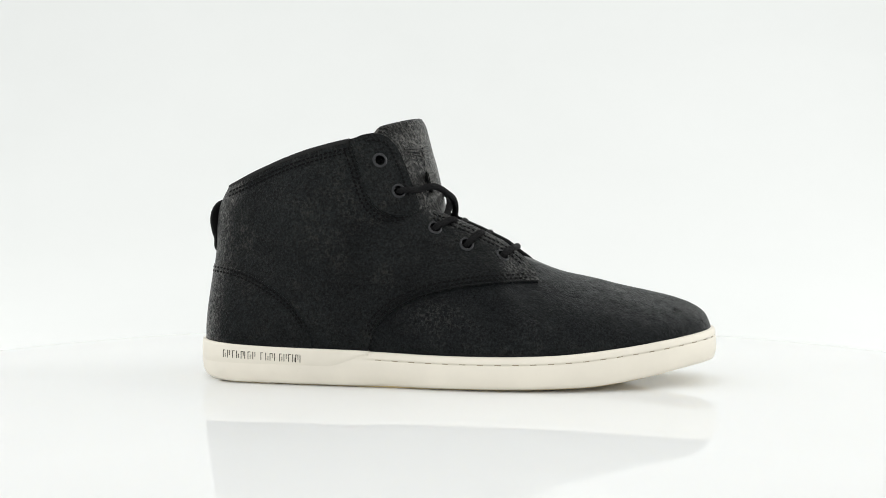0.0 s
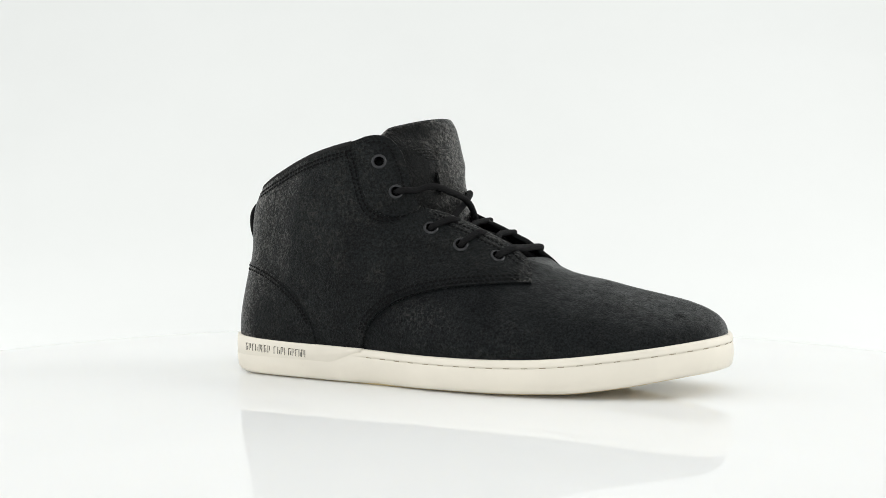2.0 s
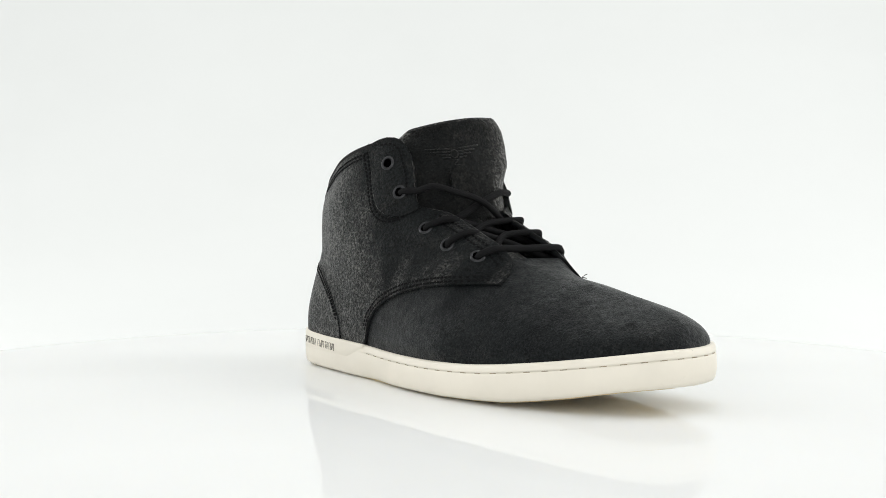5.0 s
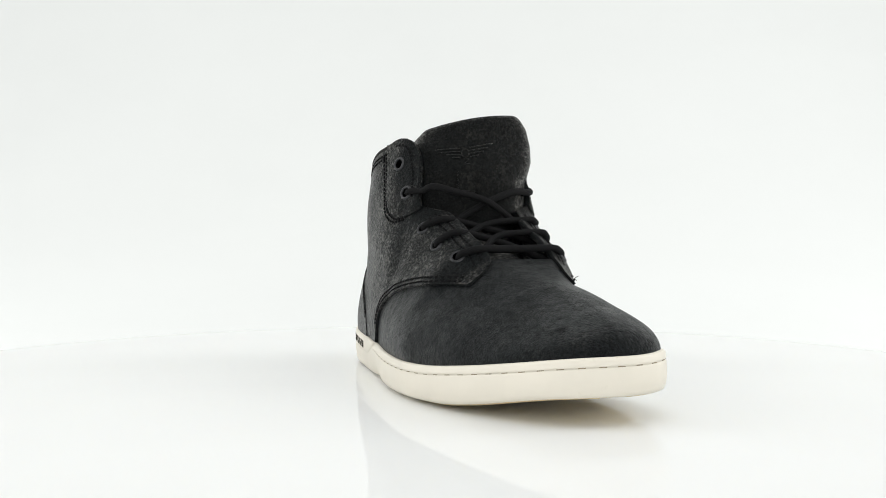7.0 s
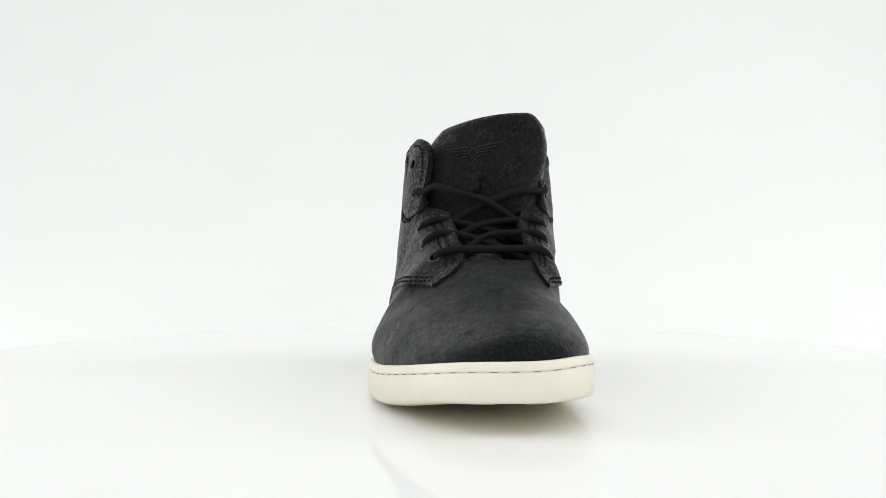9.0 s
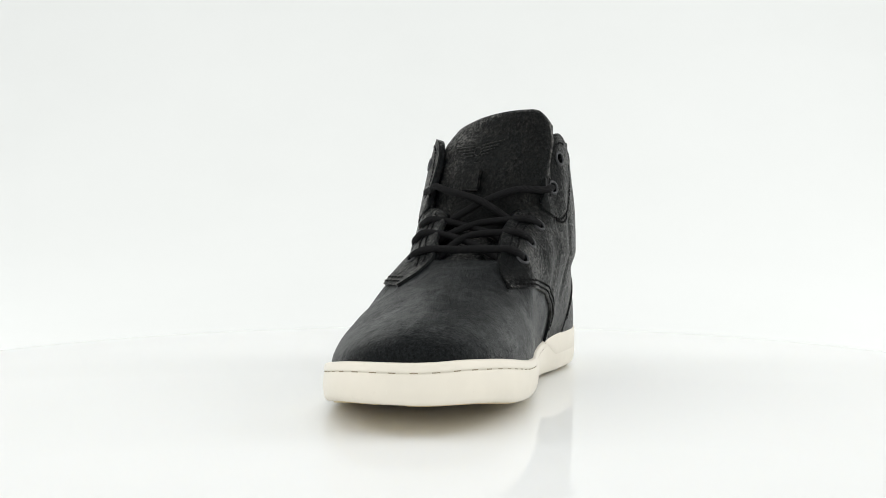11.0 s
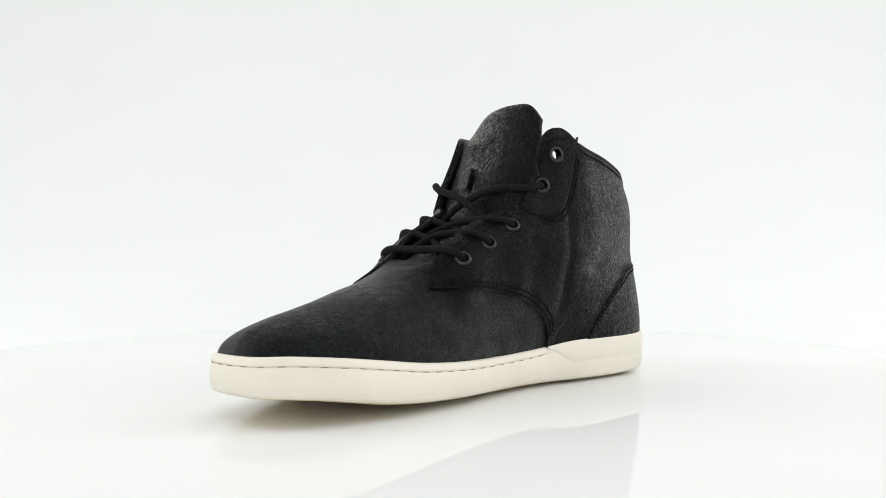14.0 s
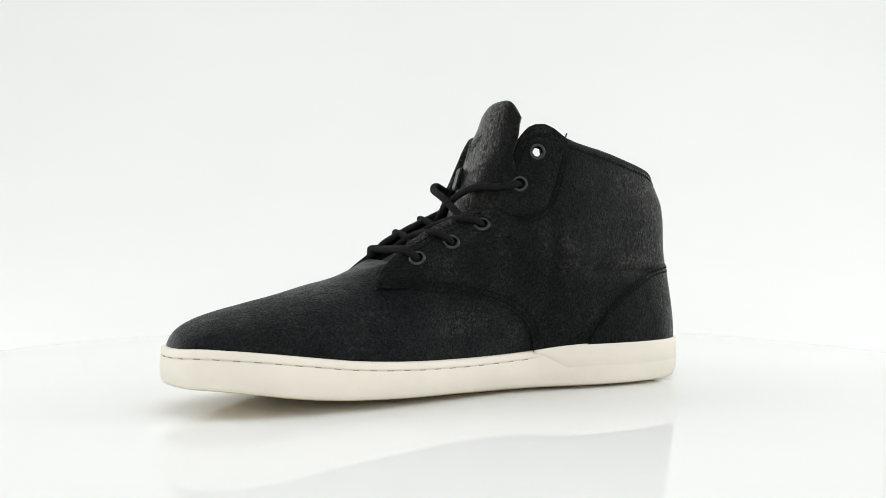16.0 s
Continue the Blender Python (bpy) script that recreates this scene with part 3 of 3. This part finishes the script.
        for y, th in ((29, 0.3), (28, 0.9), (19, 1.0), (10, 0.9), (9, 0.3)):
            verts.append((x - nx * th, y, z - nz * th))
    for i in range(21):
        for k in range(10):
            a, b = i * 10 + k, i * 10 + (k + 1) % 10
            faces.append((a, b, b + 10, a + 10))
    part("pull_tab", mesh_of("pull_tab", verts, faces, EDGE), shoe, "black webbing heel pull tab")

    # --- tongue
    spine = spline([(54, 66), (38, 74.5), (20, 81.5), (9, 86.5), (3, 95), (0, 104), (-2.5, 114), (-5.5, 125), (-9, 136), (-12, 147), (-14.5, 157)], 60)
    mid_v = curve([0, 0.45, 0.7, 1.0], [28, 28.5, 30.5, 32.5])
    half_v = curve([0, 0.4, 0.55, 0.75, 0.93, 1.0], [21, 27, 35.5, 36, 36.5, 36])
    nc = 40

    def tongue_top(w):
        return 157.3 - (10.6 * ((0.6 - w) / 1.6) ** 2.0 if w < 0.6 else 9.5 * ((w - 0.6) / 0.4) ** 2.4) - 9 * (1 - smooth(-1.22, -0.8, w))
    grid = []
    for i, (x, z) in enumerate(spine):
        r = i / 59
        for k in range(nc + 1):
            w = -1.22 + 2.22 * k / nc
            up = smooth(0.35, 0.62, r)
            zz = z
            if z > 104:
                zz = 104 + (z - 104) * (tongue_top(w) - 104) / 53.0
            back = up * (12.5 - 4.0 * (1 - smooth(134, 148, zz)) if w < 0.35 else 10 + 26 * (1 - smooth(112, 130, zz))) * (w - 0.35) ** 2 + 12 * up * (1 - smooth(-1.22, -0.9, w))
            drop = (1 - up) * 13 * w * w
            corner = 1 - 0.03 * smooth(0.9, 1.0, r) * abs(w)
            grid.append(Vector((x - back - drop * 0.4, max(mid_v(r) + w * half_v(r) * corner, -9.5) - 1.5 * max(0, -w - 1) - 1.6 * up * smooth(0.5, 1.0, w), zz - drop)))
    verts, faces = list(grid), []
    m = nc + 1

    def at(i, k):
        return grid[min(max(i, 0), 59) * m + min(max(k, 0), nc)]
    for i in range(60):
        for k in range(m):
            n = (at(i, k + 1) - at(i, k - 1)).cross(at(i + 1, k) - at(i - 1, k)).normalized()
            n = n if n.x > 0 or n.z > 0.5 else -n
            edge = min(k, nc - k, (59 - i) * 0.9)
            verts[i * m + k] = grid[i * m + k] - n * (1.6 * max(0, 1 - edge / 3) ** 2)
            verts.append(grid[i * m + k] - n * (5.0 - 1.6 * max(0, 1 - edge / 3) ** 2))
    off = 60 * m
    for i in range(59):
        for k in range(nc):
            q = (i * m + k, i * m + k + 1, (i + 1) * m + k + 1, (i + 1) * m + k)
            faces += [q, tuple(j + off for j in q[::-1])]
    loop = [k for k in range(m)] + [i * m + nc for i in range(1, 60)] + [59 * m + k for k in range(nc - 1, -1, -1)] + [i * m for i in range(58, 0, -1)]
    for a, b in zip(loop, loop[1:] + loop[:1]):
        faces.append((a, b, b + off, a + off))
    tongue = part("tongue", mesh_of("tongue", verts, faces, TONGUE), shoe, "padded black leather tongue with embossed winged mark")

    def on_tongue(r, w, lift=0.0):
        i, k = int(round(r * 59)), int(round((w + 1.22) / 2.22 * nc))
        n = (at(i, k + 1) - at(i, k - 1)).cross(at(i + 1, k) - at(i - 1, k)).normalized()
        n = n if n.x > 0 else -n
        fx, fy = r * 59, (w + 1.22) / 2.22 * nc
        i0, k0 = int(fx), int(fy)
        a, b = fx - i0, fy - k0
        p = (at(i0, k0) * (1 - a) + at(i0 + 1, k0) * a) * (1 - b) + (at(i0, k0 + 1) * (1 - a) + at(i0 + 1, k0 + 1) * a) * b
        return p + n * lift, n
    # winged emblem as plain raised strokes
    for sgn in (-1, 1):
        for j in range(4):
            r0 = 0.842 - 0.016 * j
            strokes = [on_tongue(r0 + 0.012 * s * (1 - j * 0.2), -0.24 + sgn * (0.07 + (0.38 - 0.08 * j) * s), 0.05)[0] for s in np.linspace(0, 1, 8)]
            v, f = tube(strokes, 0.45, 6)
            part("emblem_stroke", mesh_of("emblem_stroke", v, f, EMBLEM), tongue)
    ring = [on_tongue(0.815 + 0.022 * math.sin(a), -0.24 + 0.06 * math.cos(a), 0.05)[0] for a in np.linspace(0, 2 * math.pi, 20)]
    v, f = tube(ring, 0.34, 6)
    part("emblem_stroke", mesh_of("emblem_ring", v, f, EMBLEM), tongue)
    for a, b in (((0.785, -0.28), (0.782, -0.19)), ((0.782, -0.19), (0.757, -0.27)), ((0.757, -0.27), (0.757, -0.17))):
        v, f = tube([on_tongue(a[0] + (b[0] - a[0]) * k / 4, a[1] + (b[1] - a[1]) * k / 4, 0.05)[0] for k in range(5)], 0.34, 6)
        part("emblem_stroke", mesh_of("emblem_stroke", v, f, EMBLEM), tongue)
    # lace keeper
    c, n = on_tongue(0.66, -0.24, 1.6)
    up = (on_tongue(0.70, -0.24)[0] - on_tongue(0.62, -0.24)[0]).normalized()
    v, f = box_bar(c, up.cross(n), up, n, 11.0, 13.0, 2.2)
    keeper = part("lace_keeper", mesh_of("lace_keeper", v, f, TONGUE, smooth=False), tongue, "small stitched leather lace keeper")
    bev = bmesh.new()
    bev.from_mesh(keeper.data)
    bmesh.ops.bevel(bev, geom=list(bev.edges), offset=0.0006, segments=2, affect="EDGES")
    bev.to_mesh(keeper.data)
    bev.free()

    # --- laces
    def side_pt(side, dx, dy, z):
        """dy is counted inwards from the outer side of the eyelet row."""
        return Vector((dx, 27.6 + side * (27.6 - dy), z))

    def strand(points):
        v, f = tube(spline([tuple(p) for p in points], 60), 2.1, 10, 0.9)
        part("lace", mesh_of("lace", v, f, LACE), shoe, "round black cord lace")

    EDGE_AT = {1: (-10.6, 110.0), 2: (9.5, 92.0), 3: (25.5, 84.6), 4: (42.5, 76.0)}

    def out_of(side, k):
        """From inside the shoe through an eyelet, over the leather and across the edge of the facing."""
        (u, z), (eu, ez) = EYELETS[side][k], EDGE_AT[k]
        mu, mz = (u + eu) / 2, (z + ez) / 2
        return [on_side(side, u, z, -5.0), on_side(side, u + 0.4, z + 0.2, 1.5), on_side(side, mu, mz, 3.0), on_side(side, eu, ez, 2.2)]

    def under(side, k):
        """Under the facing of the other side and up to its eyelet from within."""
        u, z = EYELETS[side][k]
        return [on_side(side, u + 4, COLLAR(u + 4) - 3.0, -4.8), on_side(side, u, z, -6.0)]

    # straight bar at the throat
    strand(out_of(-1, 4) + [Vector((43.0, 28.5, 77.4))] + out_of(1, 4)[::-1])
    for s in (-1, 1):
        h = 0.0 if s < 0 else 2.4
        strand(out_of(s, 3) + [Vector((27.5, 28, 81.6 + h))] + under(-s, 4))
        strand(out_of(s, 2) + [Vector((11.0, 28, 88.6 + h))] + under(-s, 3))
    strand(out_of(-1, 1) + [side_pt(-1, -1, 0, 113), side_pt(-1, 5, 10, 110), Vector((7.5, 30, 104))] + under(1, 2))
    strand(out_of(1, 1) + [side_pt(1, 0, 8, 110), Vector((4.5, 27, 102))] + under(-1, 2))
    return shoe


backdrop()
plate = turntable()
shoe = build_shoe()


def motions():
    """Shoe and plate turn evenly about the upright axis through the origin."""
    rows = [(0.5 * k, pose(0, 0, 0, 0, 0, -8.93 - 9.0965 * 0.5 * k)) for k in range(33)]
    walk(plate, rows)
    walk(shoe, rows)


motions()
